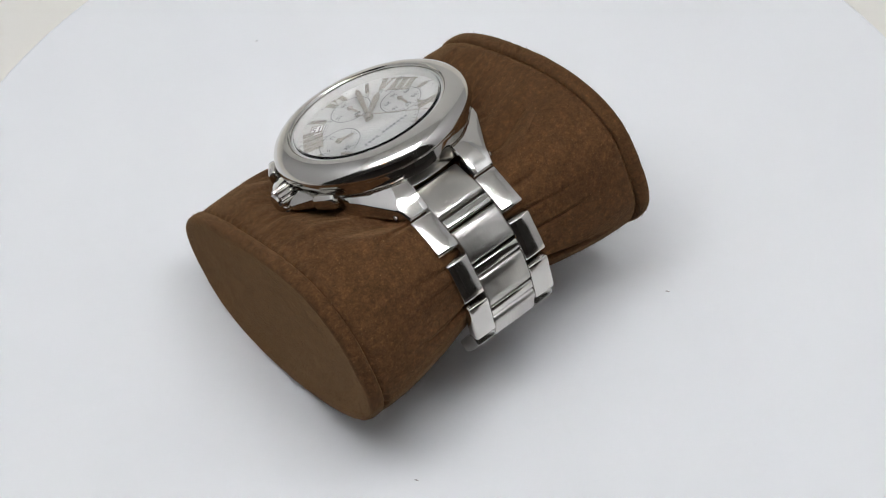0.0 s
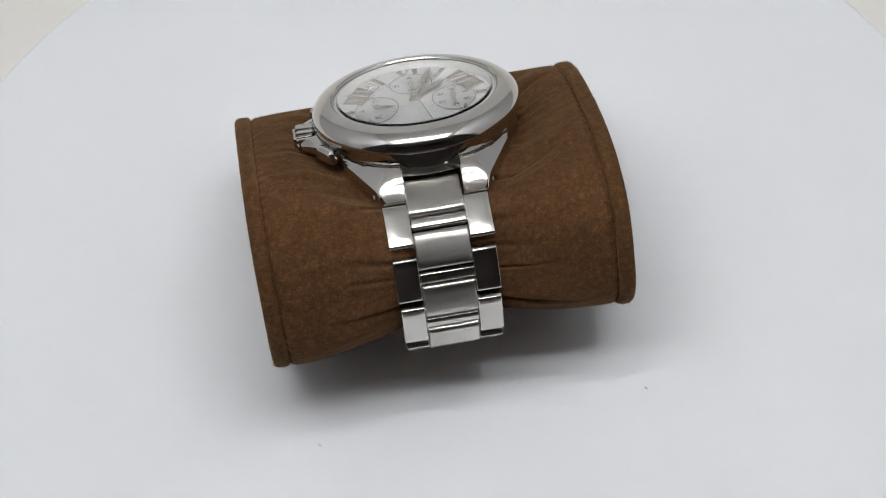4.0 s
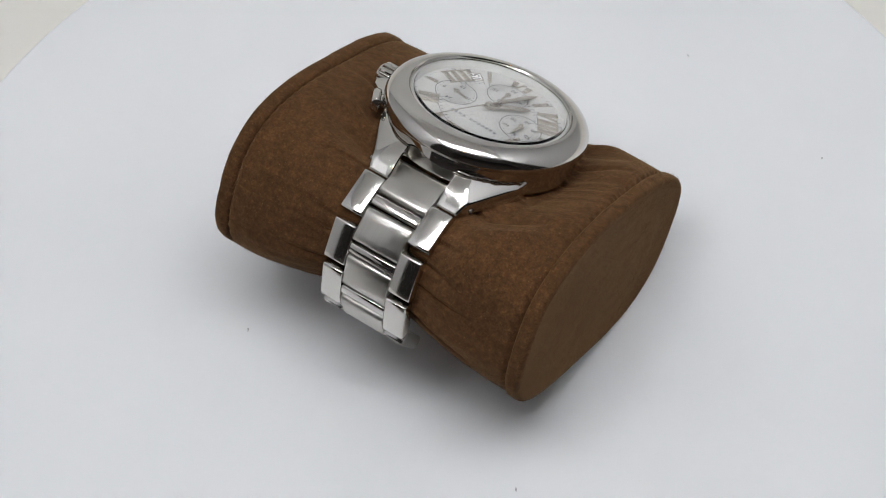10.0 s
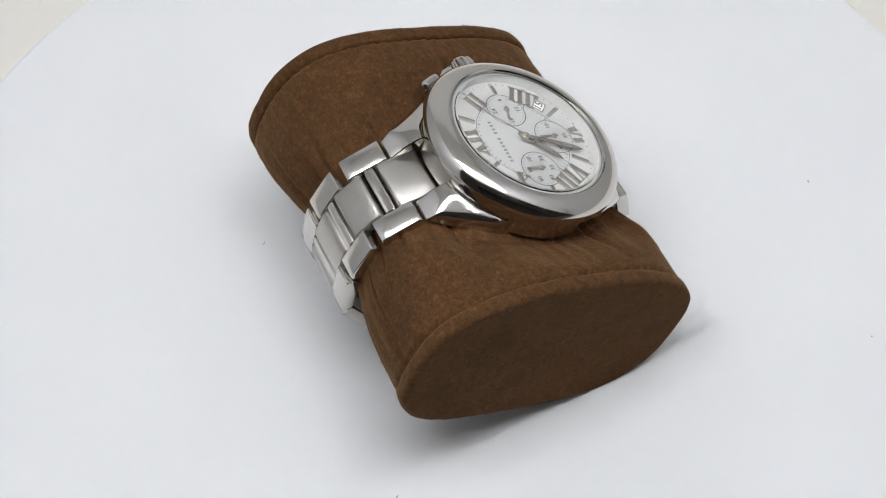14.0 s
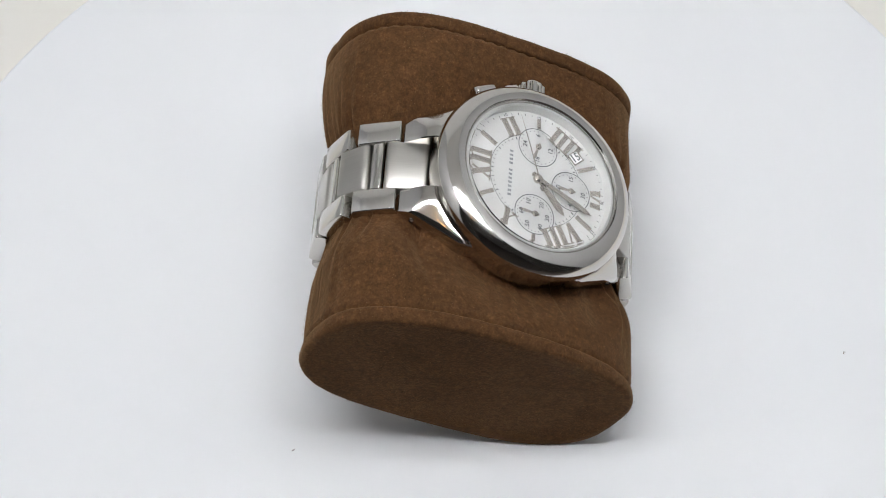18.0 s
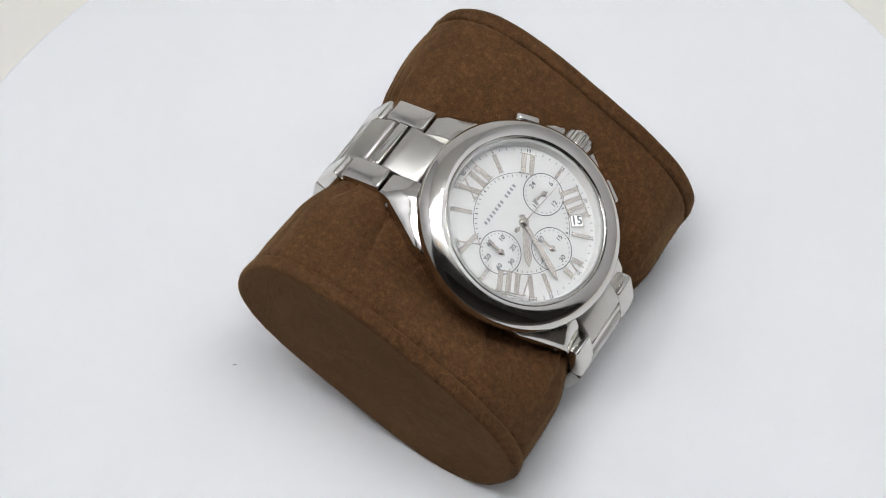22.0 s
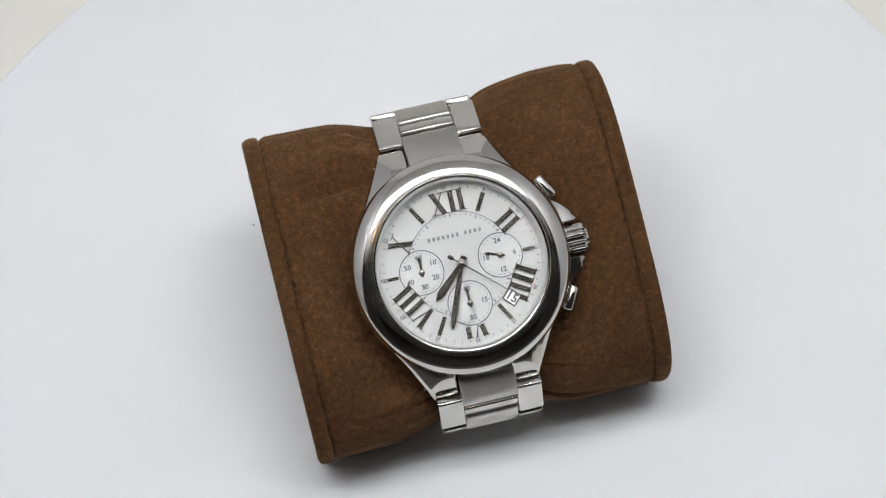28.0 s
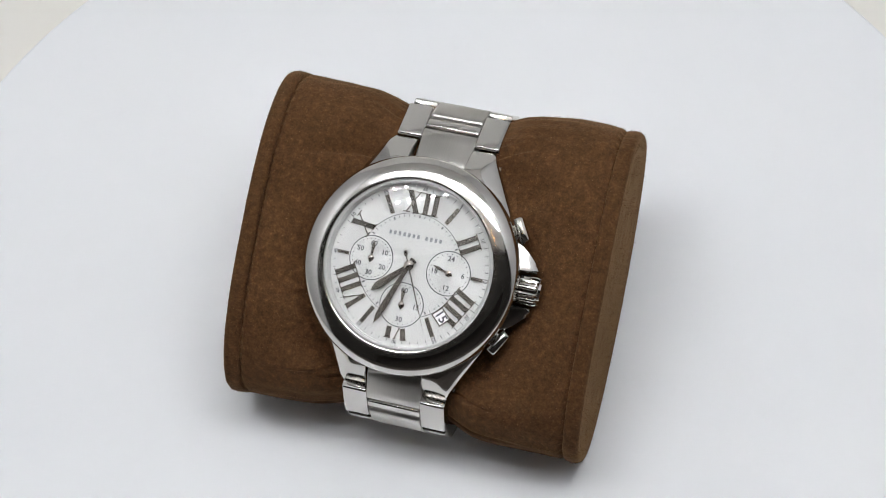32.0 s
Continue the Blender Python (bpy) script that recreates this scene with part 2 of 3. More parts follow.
def build_pillow():
    root = tagged(new("watch_pillow"), "brown suede oval watch pillow lying on the white turntable", "pillow")
    count = 420
    rng = random.Random(11)
    creases = {}
    for high in (False, True):
        creases[high] = []
        for k in range(23):
            creases[high].append((k * ROUGH_GIRTH / 23 + rng.uniform(-2.5, 2.5), rng.uniform(-0.2, 0.2), rng.uniform(8, 26), rng.uniform(0.35, 1.45), rng.uniform(0.5, 1.0)))
    angles = even_angles(33.1, 20.6, 3.06, count)
    noise.seed_set(3)
    seam_low, seam_high = END_LOW + 3.3, END_HIGH - 3.3

    def shape(s, i):
        phi = angles[i]
        under = 0.5 - 0.5 * math.tanh(2.2 * math.sin(phi) + 0.3)
        w = (1 - under) * math.exp(-((s - MIDDLE) / (12.8 if s > MIDDLE else 14.5)) ** 4) + under * math.exp(-((s - MIDDLE) / 19.0) ** 2)
        a, b, n, tip, drift, rise = section(s)
        q, z = oval(a - 4.0 * w, b - 4.3 * w, n - 0.2 * w, phi, tip, rise, crown_at(s))
        # the watch case presses into the pillow
        p = Vector((s - HUB[0], q + drift + CENTRE_Q - HUB[1], z - HUB[2]))
        p.rotate(PRESS)
        if p.z > -16:
            far = (math.hypot(p.x / 20.8, p.y / 31.0) - 1) * 20
            ease = min(1.0, max(0.0, (abs(p.y) - 14.0) / 7.0))
            most = -9.0 - 2.2 * ease * ease * (3 - 2 * ease) + (0.55 * far if far > 0 else 0.0)
            over = p.z - most
            p.z -= 0.5 * (over + math.sqrt(over * over + 0.8))
            p.rotate(PRESS.to_matrix().inverted().to_euler())
            q, z = p.y + HUB[1] - CENTRE_Q - drift, p.z + HUB[2]
        dq, dz = q, z - rise
        d = math.hypot(dq, dz)
        dq, dz = dq / d, dz / d
        # gathers beside the bracelet, fading towards the ends
        away = abs(s - MIDDLE)
        arc = i / count * ROUGH_GIRTH
        lift = 0.32 * noise.noise(Vector((q * 0.07, z * 0.07, s * 0.07))) + 0.10 * noise.noise(Vector((q * 0.3, z * 0.3, s * 0.3)))
        lift += 0.3 * noise.noise(Vector((arc * 0.42, s * 0.045, 3.0 if s > MIDDLE else 40.0))) * min(1.0, max(0.0, (36 - away) / 12))
        lift += 0.85 * math.exp(-((s - 28) / 8.5) ** 2) * max(0.0, math.cos(phi))
        for at_arc, slant, reach, deep, wide in creases[s > MIDDLE]:
            d0 = (arc - at_arc - slant * away + ROUGH_GIRTH / 2) % ROUGH_GIRTH - ROUGH_GIRTH / 2
            if abs(d0) < 5:
                fade = max(0.0, 1 - max(0.0, away - 9) / reach)
                fade *= fade * (3 - 2 * fade)
                lift += fade * deep * (1 + 0.7 * max(0.0, math.sin(phi))) * (0.45 * math.exp(-(d0 / (wide * 2.6)) ** 2) - math.exp(-(d0 / wide) ** 2))
        q, z = q + dq * lift + drift, z + dz * lift
        return q, z, drift, rise

    # body between the two seams
    stations = [seam_low + (seam_high - seam_low) * k / 140 for k in range(141)]
    rows = []
    for s in stations:
        near = min(s - seam_low, seam_high - s)
        dip = 0.75 * math.exp(-(near / 0.55) ** 2)
        row = []
        for i in range(count):
            q, z, drift, rise = shape(s, i)
            d = math.hypot(q - drift, z - rise)
            sunk = dip * (1.1 + 0.35 * math.sin(2 * math.pi * i / 6))          # stitches pull the seam in
            row.append((s + SKEW * q + lean_at(s) * (z - rise), q - (q - drift) / d * sunk, z - (z - rise) / d * sunk))
        rows.append(row)
    bm = bmesh.new()
    grid = [[bm.verts.new(p) for p in r] for r in rows]
    for a, b in zip(grid, grid[1:]):
        for i in range(count):
            bm.faces.new((a[i], a[(i + 1) % count], b[(i + 1) % count], b[i]))
    part("body", bm, SUEDE, root, smooth=180)
    # end caps: a sewn rim band and a flat face with a soft edge
    for sign, seam, end in ((-1, seam_low, END_LOW), (1, seam_high, END_HIGH)):
        bm = bmesh.new()
        rows = []
        for k, (along, grow) in enumerate(((0.05, -0.85), (0.15, -0.25), (0.5, 0.15), (1.3, 0.3), (2.2, 0.3), (2.8, 0.2), (3.2, -0.1), (3.42, -0.6), (3.4, -1.4), (3.2, -3.0))):
            row = []
            for i in range(count):
                a, b, n, tip, drift, rise = section(seam + sign * along)
                q, z = oval(a, b, n, angles[i], tip, rise, crown_at(seam + sign * along))
                d = math.hypot(q, z - rise)
                wob = 0.18 * noise.noise(Vector((i / count * 60, sign * 9, k * 0.3)))
                q += drift
                row.append((seam + sign * along + SKEW * q + lean_at(seam) * (z - rise), q + (q - drift) / d * (grow + wob), z + (z - rise) / d * (grow + wob)))
            rows.append(row)
        for shrink in (0.75, 0.5, 0.25):
            rows.append([(seam + sign * (3.25 + 0.15 * noise.noise(Vector((p[1] * 0.1, p[2] * 0.1, sign)))) + SKEW * (drift + (p[1] - drift) * shrink) + lean_at(seam) * (p[2] - rise) * shrink,
                          drift + (p[1] - drift) * shrink, rise + (p[2] - rise) * shrink) for p in rows[9]])
        grid = [[bm.verts.new(p) for p in r] for r in rows]
        for a, b in zip(grid, grid[1:]):
            for i in range(count):
                bm.faces.new((a[i], a[(i + 1) % count], b[(i + 1) % count], b[i]))
        bm.faces.new(grid[-1])
        part("end_cap", bm, SUEDE, root, "flat suede end with a sewn rim", smooth=60)
    nap(root)
    return root


def nap(root):
    """The short fibres that stand up from the suede."""
    rng = np.random.default_rng(4)
    spots, normals = [], []
    for ob in root.children:
        me = ob.data
        areas = np.array([p.area for p in me.polygons])
        picks = rng.choice(len(areas), int(areas.sum() * 1e6 * 4.0), p=areas / areas.sum())
        for k in picks:
            p = me.polygons[int(k)]
            v = [me.vertices[i].co for i in (p.vertices if len(p.vertices) < 5 else [int(q) for q in rng.choice(list(p.vertices), 3)])]
            w = rng.dirichlet(np.ones(len(v)))
            spots.append(sum((c * float(f) for c, f in zip(v, w)), Vector()))
            normals.append(p.normal)
    spots, normals = np.array(spots), np.array(normals)
    n = len(spots)
    lean = rng.normal(size=(n, 3)) * 0.55
    way = normals + lean
    way /= np.linalg.norm(way, axis=1)[:, None]
    side = np.cross(way, rng.normal(size=(n, 3)))
    side /= np.linalg.norm(side, axis=1)[:, None] + 1e-12
    long = rng.uniform(0.15, 0.58, (n, 1)) * MM
    half = 0.028 * MM
    verts = np.stack([spots - side * half - normals * 0.05 * MM, spots + side * half - normals * 0.05 * MM, spots + way * long], 1).reshape(-1, 3)
    me = bpy.data.meshes.new("nap")
    me.from_pydata(verts.tolist(), [], np.arange(3 * n).reshape(-1, 3).tolist())
    me.materials.append(NAP)
    ob = new("nap", me)
    ob.parent = root
    tagged(ob, "fine brown suede fibres", kind="stuff")


pillow = build_pillow()


# ---- watch ----
def build_case(watch):
    part("case", lathe([(0, -9.0), (17.0, -9.0), (18.5, -8.8), (19.1, -8.4), (20.3, -7.9), (20.7, -7.7), (20.75, -7.55), (20.75, -2.3), (16.6, -2.2), (16.6, -1.75), (0, -1.75)], 160), POLISHED, watch)
    crest = [(17.55 + 4.35 * x, -1.6 + 3.55 * math.sqrt(1 - x * x)) for x in (0.0, 0.1, 0.2, 0.3, 0.4, 0.5, 0.6, 0.7, 0.78, 0.85, 0.91, 0.955, 0.985, 1.0)]
    part("bezel", lathe([(16.55, -1.6), (16.95, -1.2), (16.95, 1.45), (17.05, 1.62), (17.2, 1.66), (17.32, 1.55), (17.38, 1.62)] + crest +
                        [(21.9, -2.1), (21.75, -2.45), (21.4, -2.6), (20.8, -2.62), (16.55, -2.62)], 192, True),
         SATIN, watch, "wide domed polished steel bezel")
    dome = [(r, 1.72 + 0.75 * (1 - (r / 16.0) ** 2)) for r in (0, 1.5, 3, 4.5, 6, 7.5, 9, 10.5, 12, 13.2, 14.2, 15, 15.6, 15.95)]
    crystal = part("crystal", lathe(dome + [(16.3, 1.6), (16.45, 1.45), (16.45, 0.75), (15, 0.75), (0, 0.75)], 160), GLASS, watch, "clear domed watch crystal", smooth=12)
    crystal.visible_shadow = False
    part("gasket", lathe([(16.2, 0.7), (16.3, 1.3), (16.5, 1.38), (16.62, 1.5), (16.93, 1.3), (16.93, 0.7)], 128, True), DIAL, watch, "thin pale ring under the crystal edge")


def build_lugs(watch):
    for sx in (-1, 1):
        for sy in (-1, 1):
            secs = []
            for y in (7.0, 9.5, 12.0, 14.0, 16.0, 18.0, 19.3, 20.3, 21.3, 22.2, 23.0, 23.7, 24.3, 24.8, 25.2, 25.45):
                x0, x1 = 5.8, min(17.4, 12.23 - 0.55 * (y - 22.57))
                bottom = -9.0 - 1.9 * max(0.0, y - 14) / 11.4
                fall = 0.5 * (y - 20.2 + math.sqrt((y - 20.2) ** 2 + 0.25))
                ridge = -4.6 - 0.55 * fall - 0.105 * fall * fall

                def top(x):
                    side = -5.0 - 0.60 * (x - 17.5) - 0.61 * (y - 12.4)
                    return 0.5 * (ridge + side - math.sqrt((ridge - side) ** 2 + 0.012))
                ring = [(x0, min(bottom, top(x0) - 0.4)), (x0, top(x0) - 0.25), (x0 + 0.25, top(x0 + 0.25))]
                ring += [(x0 + (x1 - x0) * g, top(x0 + (x1 - x0) * g)) for g in (0.25, 0.4, 0.5, 0.6, 0.7, 0.85)]
                ring += [(x1 - 0.25, top(x1 - 0.25)), (x1, top(x1) - 0.25), (x1 - 0.05, min(bottom, top(x1) - 0.4))]
                secs.append([(sx * a, sy * y, b) for a, b in ring])
            lug = part("lug", loft(secs), LUG, watch, smooth=30)
            hole = part("pin", lathe([(0, 0.14), (0.3, 0.12), (0.36, 0.03), (0.46, 0.0), (0.46, -0.4)], 14), BRUSHED, lug, "small steel pin end")
            hole.matrix_local = pose(sx * 12.2 * MM, sy * 22.57 * MM, -9.97 * MM, 0, 90 * sx, 0)
            # no hole is cut: its shade is a flat black ring round the pin
            rim = bmesh.new()
            annulus(rim, 0.44, 0.66, 0.0, steps=20)
            dark = part("pin_hole", rim, HOLE_SHADE, lug, "flat black ring for the shaded gap round the pin")
            dark.matrix_local = pose(sx * 12.3 * MM, sy * 22.57 * MM, -9.97 * MM, 0, 90 * sx, 0)


def build_crown(watch):
    # a fluted crown, its guards and two pushers on the three o'clock flank
    bm = bmesh.new()
    n, rows = 72, []
    for x, r, deep in ((0.0, 2.6, 0), (0.35, 2.85, 1), (0.7, 3.0, 1), (4.0, 3.0, 1), (4.35, 2.8, 1), (4.5, 2.3, 0), (4.95, 2.1, 0), (5.1, 1.6, 0)):
        row = []
        for i in range(n):
            a = 2 * math.pi * i / n
            rr = r - (0.55 if deep and i % 6 in (0, 1) else (0.15 if deep and i % 6 in (5, 2) else 0))
            row.append((x, rr * math.cos(a), rr * math.sin(a)))
        rows.append(row)
    part("crown", loft(rows), POLISHED, watch, "fluted steel winding crown", smooth=25, m=at(21.3, 0, -4.9))
    for sy in (-1, 1):
        secs = []
        for x, w0, w1, h in ((18.5, 3.3, 9.0, 2.0), (20.6, 3.35, 8.6, 1.95), (22.2, 3.4, 7.4, 1.8), (23.6, 3.45, 6.0, 1.45), (24.6, 3.55, 5.0, 1.0), (24.9, 3.8, 4.6, 0.6)):
            secs.append([(x, sy * y, -4.9 + z) for y, z in ((w0, -h * 0.7), (w0, h * 0.7), (w0 + 0.3, h), ((w0 + w1) / 2, h * 0.9), (w1, h * 0.45), (w1, -h * 0.5), ((w0 + w1) / 2, -h))])
        part("crown_guard", loft(secs), LINK, watch, smooth=40)
        # pusher, square to the case flank
        a = 29.5 * sy
        secs = []
        for x, w, h in ((18.8, 1.4, 0.9), (22.55, 1.4, 0.9), (22.56, 2.3, 1.1), (22.65, 2.5, 1.35), (22.85, 2.6, 1.5), (23.4, 2.6, 1.66), (23.9, 2.6, 1.6), (24.3, 2.55, 1.35), (24.5, 2.4, 1.05), (24.56, 2.0, 0.7)):
            secs.append([(x, y, z) for y, z in ((-w, -h * 0.6), (-w, h * 0.5), (-w * 0.94, h * 0.8), (-w * 0.8, h * 0.95), (-w * 0.3, h), (w * 0.3, h), (w * 0.8, h * 0.95), (w * 0.94, h * 0.8), (w, h * 0.5), (w, -h * 0.6), (w * 0.88, -h), (-w * 0.88, -h))])
        part("pusher", loft(secs), LINK, watch, "rectangular steel push button", smooth=40, m=at(-0.45 * math.cos(radians(a)), -0.45 * math.sin(radians(a)), -4.3, a))


def numeral_mesh(text):
    """Roman figure strokes, serifed, standing on their foot towards the dial centre."""
    bm = bmesh.new()
    thick, thin, h, top = 1.0, 0.22, 4.3, 0.32
    wide = {"I": 1.82, "V": 3.3, "X": 3.6}
    x = -sum(wide[c] for c in text) / 2

    def serif(cx, y, w):
        strip(bm, (cx - w / 2, y), (cx + w / 2, y), 0.16, 0.16, 0.0, top)
    for c in text:
        w = wide[c]
        m = x + w / 2
        if c == "I":
            strip(bm, (m, 0.08), (m, h - 0.08), thick, thick, 0.0, top)
            serif(m, 0.08, 1.75)
            serif(m, h - 0.08, 1.75)
        if c == "V":
            strip(bm, (m - 0.85, h), (m + 0.1, 0), thick, thick * 0.8, 0.0, top)
            strip(bm, (m + 1.05, h), (m + 0.15, 0), thin, thin, 0.0, top - 0.01)
            serif(m - 0.85, h - 0.08, 1.5)
            serif(m + 1.0, h - 0.08, 0.9)
        if c == "X":
            strip(bm, (m - 0.95, h), (m + 0.95, 0), thick, thick, 0.0, top)
            strip(bm, (m + 1.1, h), (m - 1.1, 0), thin, thin, 0.0, top - 0.01)
            for sx in (-1.0, 1.0):
                serif(m + sx, 0.08, 1.45)
                serif(m + sx, h - 0.08, 1.45)
        x += w
    return bm


def hand_mesh(outline, z, thick=0.16):
    bm = bmesh.new()
    full = outline + [(-x, y) for x, y in outline[::-1] if abs(x) > 1e-6]
    prism(bm, full, z, z + thick)
    return bm


def build_dial(watch):
    dial = part("dial", lathe([(0, 0), (16.5, 0), (16.5, -0.35), (0, -0.35)], 128), DIAL, watch, "silver white dial with Roman numerals")
    part("flange", lathe([(16.0, 0.02), (16.35, 1.98), (16.9, 1.98), (16.5, 0.02)], 128, True), DIAL, watch, "sloping steel ring round the dial")
    for text, hour in (("XII", 12), ("II", 2), ("IIII", 4), ("VIII", 8), ("X", 10)):
        part("numeral", numeral_mesh(text), NUMERAL, dial, "raised mirror-finish Roman numeral", 0, at(*clock(10.3, hour * 30), 0.01, -hour * 30))
    bm = bmesh.new()                      # the six is cut short by the lower subdial
    strip(bm, (1.5, 0.0), (1.5, 2.3), 1.0, 1.0, 0, 0.32)
    strip(bm, (-1.2, 0.0), (-1.75, 2.3), 1.0, 1.0, 0, 0.32)
    strip(bm, (-0.55, 0.0), (0.1, 2.3), 0.2, 0.2, 0, 0.31)
    for cx, w in ((1.5, 1.45), (-1.75, 1.45), (0.1, 0.7)):
        strip(bm, (cx - w / 2, 2.22), (cx + w / 2, 2.22), 0.16, 0.16, 0, 0.3)
    part("numeral", bm, NUMERAL, dial, "raised mirror-finish Roman numeral", 0, at(*clock(12.4, 180), 0.01, 180))
    for hour, r0, r1, w in ((1, 10.8, 14.75, 0.85), (5, 10.8, 14.75, 0.85), (7, 10.8, 14.75, 0.85), (11, 10.8, 14.75, 0.85), (3, 12.5, 14.85, 0.7), (9, 12.5, 14.85, 0.7)):
        bm = bmesh.new()
        prism(bm, [(-w / 2, r0), (w / 2, r0), (w / 2, r1), (-w / 2, r1)], 0.0, 0.34, 0.1)
        part("hour_marker", bm, NUMERAL, dial, "raised mirror-finish baton", 0, at(0, 0, 0.01, -hour * 30))
    # printed tracks
    bm = bmesh.new()
    for k in range(240):
        a = k * 1.5
        if k % 4 == 0 and k % 20:
            strip(bm, clock(15.0, a), clock(15.5, a), 0.15, 0.14, 0.03)
    part("minute_track", bm, PRINT, dial, "fine grey minute strokes", 0)
    subs = ((-7.9, 0.0), (7.9, 0.0), (0.0, -7.87))
    clear = lambda p, r: all(math.dist(p, c) > r for c in subs)
    bm = bmesh.new()
    run = None
    for k in range(721):
        a = k * 0.5
        free = clear(clock(10.35, a), 4.42) and k < 720
        if free and run is None:
            run = a
        if not free and run is not None:
            annulus(bm, 10.28, 10.4, 0.03, 90 - run, 90 - a + 0.5, 240)
            run = None
    for k in range(60):
        if clear(clock(9.8, k * 6), 4.55):
            big = k % 5 == 0
            strip(bm, clock(9.5 if big else 9.6, k * 6), clock(10.05, k * 6), 0.3 if big else 0.16, 0.3 if big else 0.16, 0.03)
    part("inner_track", bm, PRINT, dial, "grey ring with fine strokes", 0)
    for k in range(1, 13):
        a = k * 30
        lettering("minute_figure", str(k * 5), 1.0, PRINT, dial, *clock(15.25, a), 0.03, -a)
    # brand mark as two plain bars
    for first, count, step in ((-5.5, 7, 0.95), (1.85, 4, 0.95)):
        bm = bmesh.new()
        for k in range(count):
            x = first + step * (k + 0.4)
            strip(bm, (x, 5.42), (x, 6.2), 0.5, 0.5, 0.03)
        part("brand_bar", bm, PALE_PRINT, dial, "plain grey brand mark", 0)
    # date window
    bm = bmesh.new()
    prism(bm, [(-1.35, -1.2), (1.35, -1.2), (1.35, 1.2), (-1.35, 1.2)], -0.33, 0.02)
    spot = clock(11.9, 136)
    date = part("date_window", bm, DATE_WHITE, dial, "white date window", 0, at(*spot, 0.345, -45))
    bm = bmesh.new()
    for p, q in (((-1.45, -1.2), (1.45, -1.2)), ((1.35, -1.2), (1.35, 1.2)), ((1.45, 1.2), (-1.45, 1.2)), ((-1.35, 1.2), (-1.35, -1.2))):
        strip(bm, p, q, 0.22, 0.22, 0.0, 0.14)
    part("date_frame", bm, NUMERAL, dial, "thin steel frame round the date", 0, at(*spot, 0.345, -45))
    lettering("date_figure", "15", 2.5, PRINT, dial, *spot, 0.40, -45)
    # subdials
    figures = ((("60", 0), ("10", 60), ("20", 120), ("30", 180), ("40", 240), ("50", 300)), (("24", 0), ("6", 90), ("12", 180), ("18", 270)),
               (("60", 0), ("15", 90), ("30", 180), ("45", 270)))
    for (cx, cy), marks, points in zip(subs, figures, (2.0, 288.0, -2.0)):
        sub = part("subdial", lathe([(0, 0.04), (4.32, 0.04), (4.32, 0.0)], 64), SUBDIAL, watch, "small silver counter with grey figures", m=at(cx, cy, 0))
        bm = bmesh.new()
        annulus(bm, 4.27, 4.45, 0.07)
        part("ring", bm, PRINT, sub, "thin grey ring", 0)
        bm = bmesh.new()
        for k in range(24 if len(marks) == 4 else 30):
            a = k * 360 / (24 if len(marks) == 4 else 30)
            strip(bm, clock(3.72, a), clock(3.92, a), 0.2, 0.2, 0.07)
        part("dots", bm, PRINT, sub, "ring of grey dots", 0)
        for text, a in marks:
            lettering("figure", text, 1.42, PRINT, sub, *clock(2.9, a), 0.07)
        pointer = part("counter_hand", hand_mesh([(0.18, -0.9), (0.3, 0.0), (0.22, 1.0), (0.34, 2.4), (0.0, 3.4)], 0.3), NUMERAL, sub, "short dark steel pointer", 0, at(0, 0, 0, -points))
        part("hub", lathe([(0.62, 0.2), (0.62, 0.45), (0.4, 0.6), (0, 0.62)], 20), NUMERAL, sub)
    part("hour_hand", hand_mesh([(0.35, -1.6), (0.42, 0.0), (0.5, 2.0), (0.8, 6.6), (0.72, 7.6), (0.0, 9.1)], 0.65), NUMERAL, watch, "dark steel leaf-shaped hour hand", 0, at(0, 0, 0, -226.5))
    part("minute_hand", hand_mesh([(0.35, -1.6), (0.42, 0.0), (0.46, 3.0), (0.66, 9.6), (0.55, 11.6), (0.0, 13.3)], 0.9), NUMERAL, watch, "dark steel leaf-shaped minute hand", 0, at(0, 0, 0, -200.5))
    second = part("second_hand", hand_mesh([(0.09, -1.7), (0.45, -2.2), (0.12, -2.4), (0.3, -3.0), (0.1, -2.7), (0.09, -1.7), (0.13, 0.0), (0.07, 8.0), (0.0, 14.6)], 1.15, 0.1), NUMERAL, watch, "thin steel sweep second hand", 0)
    part("hub", lathe([(1.0, 0.5), (1.0, 1.1), (0.7, 1.3), (0.5, 1.45), (0, 1.5)], 24), NUMERAL, watch)
    return second


# bracelet path round the pillow
LOOP_N = 4000
LOOP = []
for _i in range(LOOP_N + 1):
    _c = math.cos(2 * math.pi * _i / LOOP_N)       # squarer towards twelve o'clock than towards six
    _q, _z = oval(33.0 + 0.4 * _c, 19.5, 2.68 + 0.18 * _c, 2 * math.pi * _i / LOOP_N)
    LOOP.append((_q + CENTRE_Q, _z))
RUN = [0.0]
for _a, _b in zip(LOOP, LOOP[1:]):
    RUN.append(RUN[-1] + math.dist(_a, _b))
ROUND = RUN[-1]
SAG = (math.cos(radians(1.15)), math.sin(radians(1.15)))   # the bracelet hangs a little lower at twelve o'clock
TO_WATCH = Euler((radians(-TILT), 0, 0)).to_matrix()


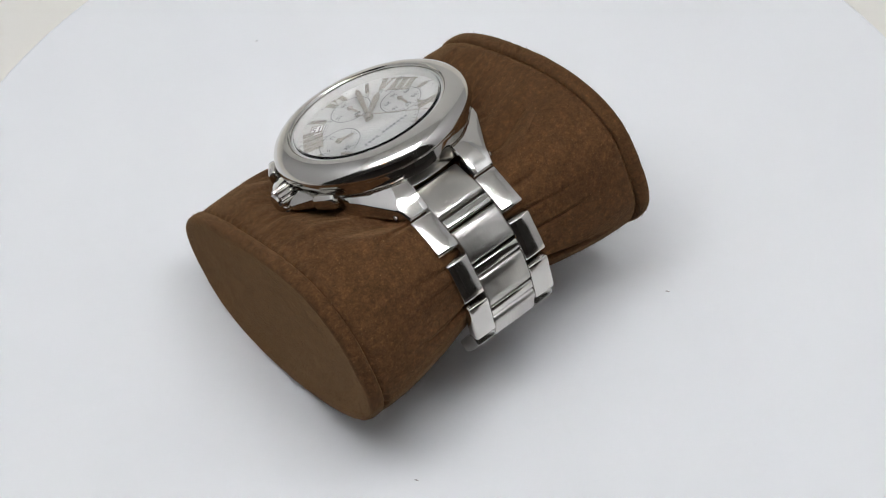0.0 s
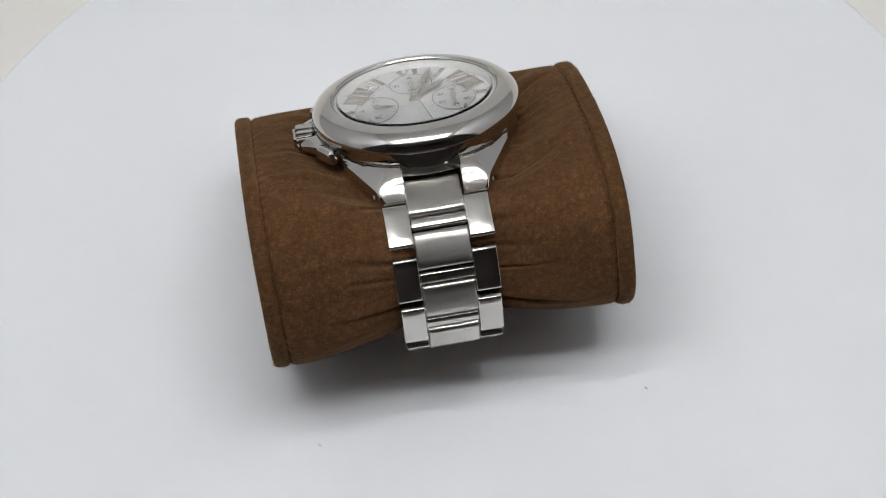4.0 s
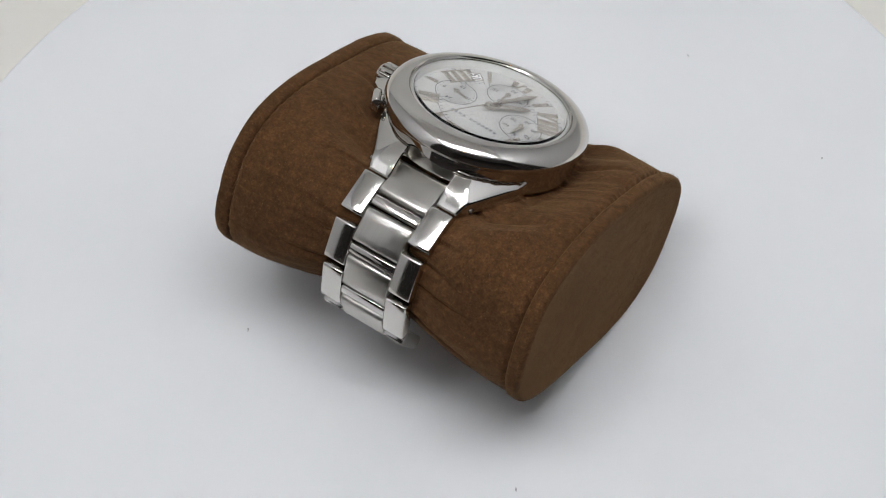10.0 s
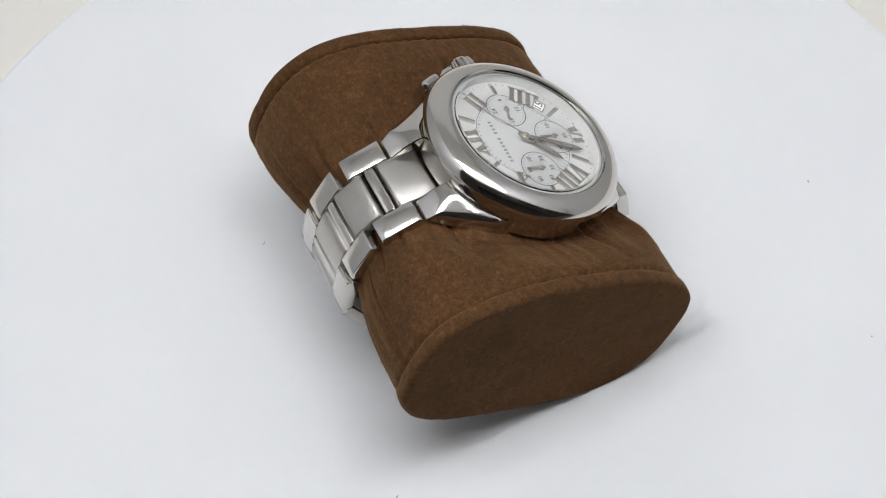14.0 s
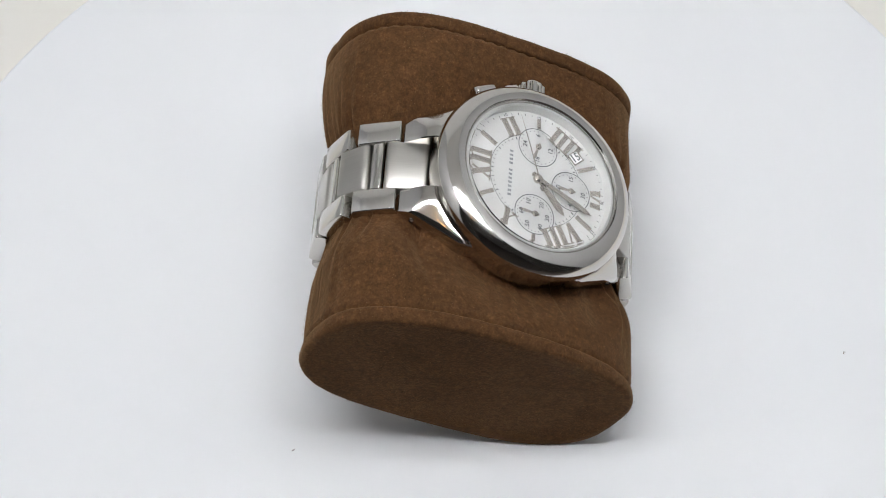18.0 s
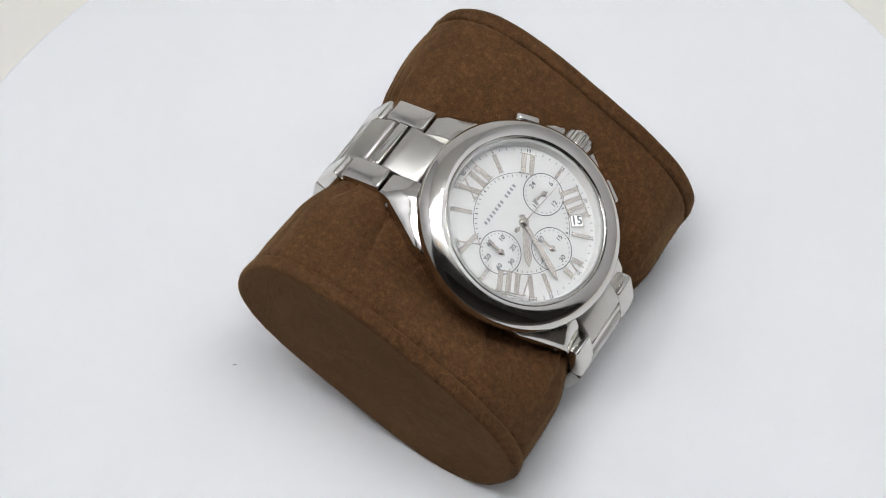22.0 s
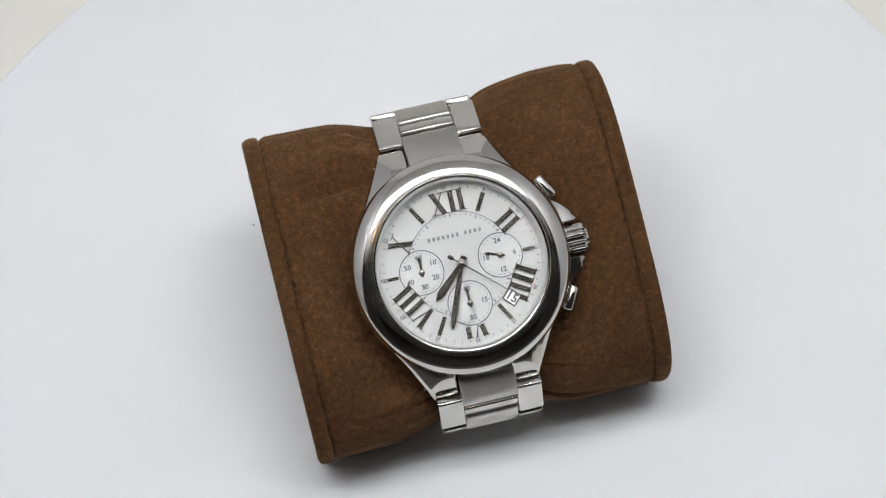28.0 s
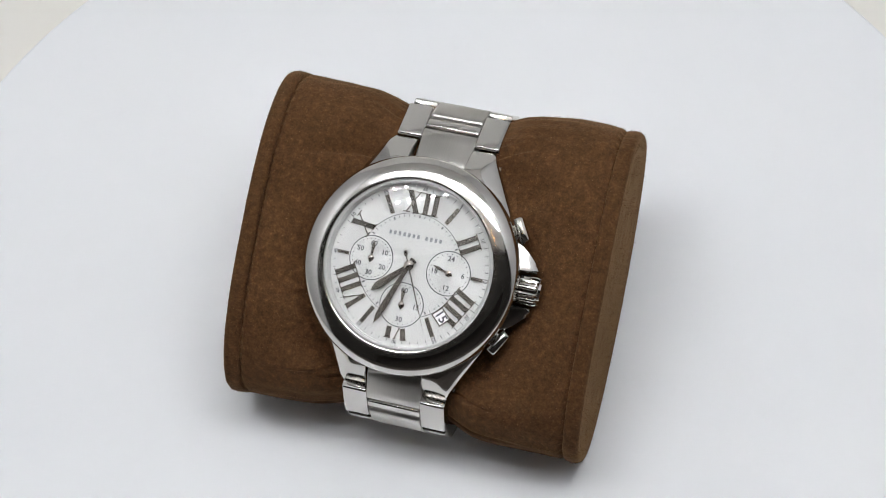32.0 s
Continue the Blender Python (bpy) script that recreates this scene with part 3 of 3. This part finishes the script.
def on_path(arc, along, out):
    """A point of the bracelet, in the watch's space: arc runs from the tip of the oval towards twelve o'clock."""
    def spot(a):
        a %= ROUND
        return Vector((np.interp(a, RUN, [p[0] for p in LOOP]), np.interp(a, RUN, [p[1] for p in LOOP])))
    out -= 0.7 * min(1.0, max(0.0, (arc - 70.0) / 8.0))        # drawn tighter below six o'clock
    p, t = spot(arc), (spot(arc + 0.6) - spot(arc - 0.6)).normalized()
    nq, nz = t.y, -t.x
    q, z = p.x + nq * out + 20.57, p.y + nz * out - 47.5
    q, z = SAG[0] * q + SAG[1] * z - 20.07, SAG[0] * z - SAG[1] * q + 47.26
    return TO_WATCH @ Vector((along + 0.35, q - HUB[1], z - HUB[2]))


def link_mesh(x0, x1, a0, a1, low=-1.3, high=1.6, edge=0.28, steps=5, soft=0.8, curved=False):
    """One block of the bracelet with rounded edges, following the path from arc a0 to a1."""
    secs = []
    chord = on_path(a1, 0, 0) - on_path(a0, 0, 0)
    normal = Vector((1, 0, 0)).cross(chord).normalized()
    normal *= math.copysign(1, normal.dot(on_path((a0 + a1) / 2, 0, 1) - on_path((a0 + a1) / 2, 0, 0)))
    lift = 0.5 * normal.dot(on_path((a0 + a1) / 2, 0, 0) - (on_path(a0, 0, 0) + on_path(a1, 0, 0)) / 2)
    c = min(1.0, (a1 - a0) / 3) * soft
    turn = ((0.0, -1.0), (0.12, -0.55), (0.4, -0.2), (1.0, 0.0))
    stations = [(a0 + f * c, d * c) for f, d in turn] + [(a0 + c + (a1 - a0 - 2 * c) * k / steps, 0.0) for k in range(1, steps)] + [(a1 - f * c, d * c) for f, d in turn[::-1]]
    bow = 0.0 if curved else 0.1
    for a, drop in stations:
        hi, lo = high + drop * 0.9, low - drop * 0.6
        ring = [(x0, lo + edge), (x0, hi - edge), (x0 + edge * 0.4, hi - edge * 0.35), (x0 + edge, hi), (x1 - edge, hi), (x1 - edge * 0.4, hi - edge * 0.35), (x1, hi - edge), (x1, lo + edge), (x1 - edge, lo), (x0 + edge, lo)]
        if curved:
            secs.append([on_path(a, x, o) for x, o in ring])
        else:
            f = (a - a0) / (a1 - a0)
            mid = bow * (1 - (2 * f - 1) ** 2)
            secs.append([on_path(a0, x, 0).lerp(on_path(a1, x, 0), f) + normal * (o + lift + mid) for x, o in ring])
    return loft(secs)


def build_bracelet(watch):
    pitch = 10.5
    # end pieces between the lugs
    part("end_link", link_mesh(-5.65, 5.65, 17.85, 26.9, -1.0, 1.55, 0.28, 5, 1.0), BRUSHED, watch, smooth=40)
    part("end_link", link_mesh(-5.65, 5.65, 68.3, 76.1, -1.0, 1.55, 0.28, 5, 1.0), BRUSHED, watch, smooth=40)
    for way, start in ((-1, 16.4), (1, 77.6)):
        for k in range(4):
            mid = start + way * pitch * k
            half = 10.78 - 0.27 * k
            inner = 5.55 - 0.1 * k
            for sx in (-1, 1):
                x0, x1 = sorted((sx * inner, sx * half))
                part("outer_link", link_mesh(x0 + 0.05, x1, mid - 4.64, mid + 4.64, -1.3, 1.65, 0.28, 5, 0.5), LINK, watch, smooth=40)
            part("link_bar", link_mesh(-inner, inner, mid - 1.15, mid + 1.15, -0.9, 1.3, 0.2, 2, 0.5), LINK, watch, smooth=30)
            lo, hi = sorted((mid + way * 1.42, mid + way * (pitch - 1.42)))
            part("centre_link", link_mesh(-inner + 0.12, inner - 0.12, lo, hi, -1.2, 1.6, 0.3, 5, 1.0), BRUSHED, watch, smooth=40)
    part("clasp", link_mesh(-10.2, 10.2, 119.0, 134.0, -1.4, 1.2, 0.4, 10, 0.8, True), POLISHED, watch, "folding steel clasp under the pillow", smooth=30)


def build_watch():
    root = tagged(new("wristwatch"), "steel chronograph wristwatch with silver dial strapped round the pillow", "watch")
    build_case(root)
    build_lugs(root)
    build_crown(root)
    second = build_dial(root)
    build_bracelet(root)
    return root, second


watch, second_hand = build_watch()
for _ob in watch.children:                    # the dial lies deep under the crystal
    if _ob.name.split(".")[0] in ("dial", "flange", "subdial", "hour_hand", "minute_hand", "hub"):
        _ob.location.z += DIAL_Z * MM


# ---- what moves ----
def turn_at(t):
    return -SPEED * (t - MARK) + float(np.interp(t, [d[0] for d in DRIFT], [d[1] for d in DRIFT]))


def motions():
    lies = {turntable: Matrix.Identity(4),
            pillow: pose(0, 0, 0, 0, 0, YAW) @ at(0, CENTRE_Q, 0),
            watch: pose(0, 0, 0, 0, 0, WATCH_YAW) @ at(*HUB) @ pose(0, 0, 0, TILT, 0, 0) @ pose(0, 0, 0, 0, LEAN, 0)}
    for thing, m in lies.items():
        walk(thing, [(t, pose(0, 0, 0, 0, 0, turn_at(t)) @ m) for t in range(33)])
    walk(second_hand, [(t, pose(0, 0, DIAL_Z * MM, 0, 0, -(146.5 + 6.0 * (t - 30.5)))) for t in range(33)])


motions()
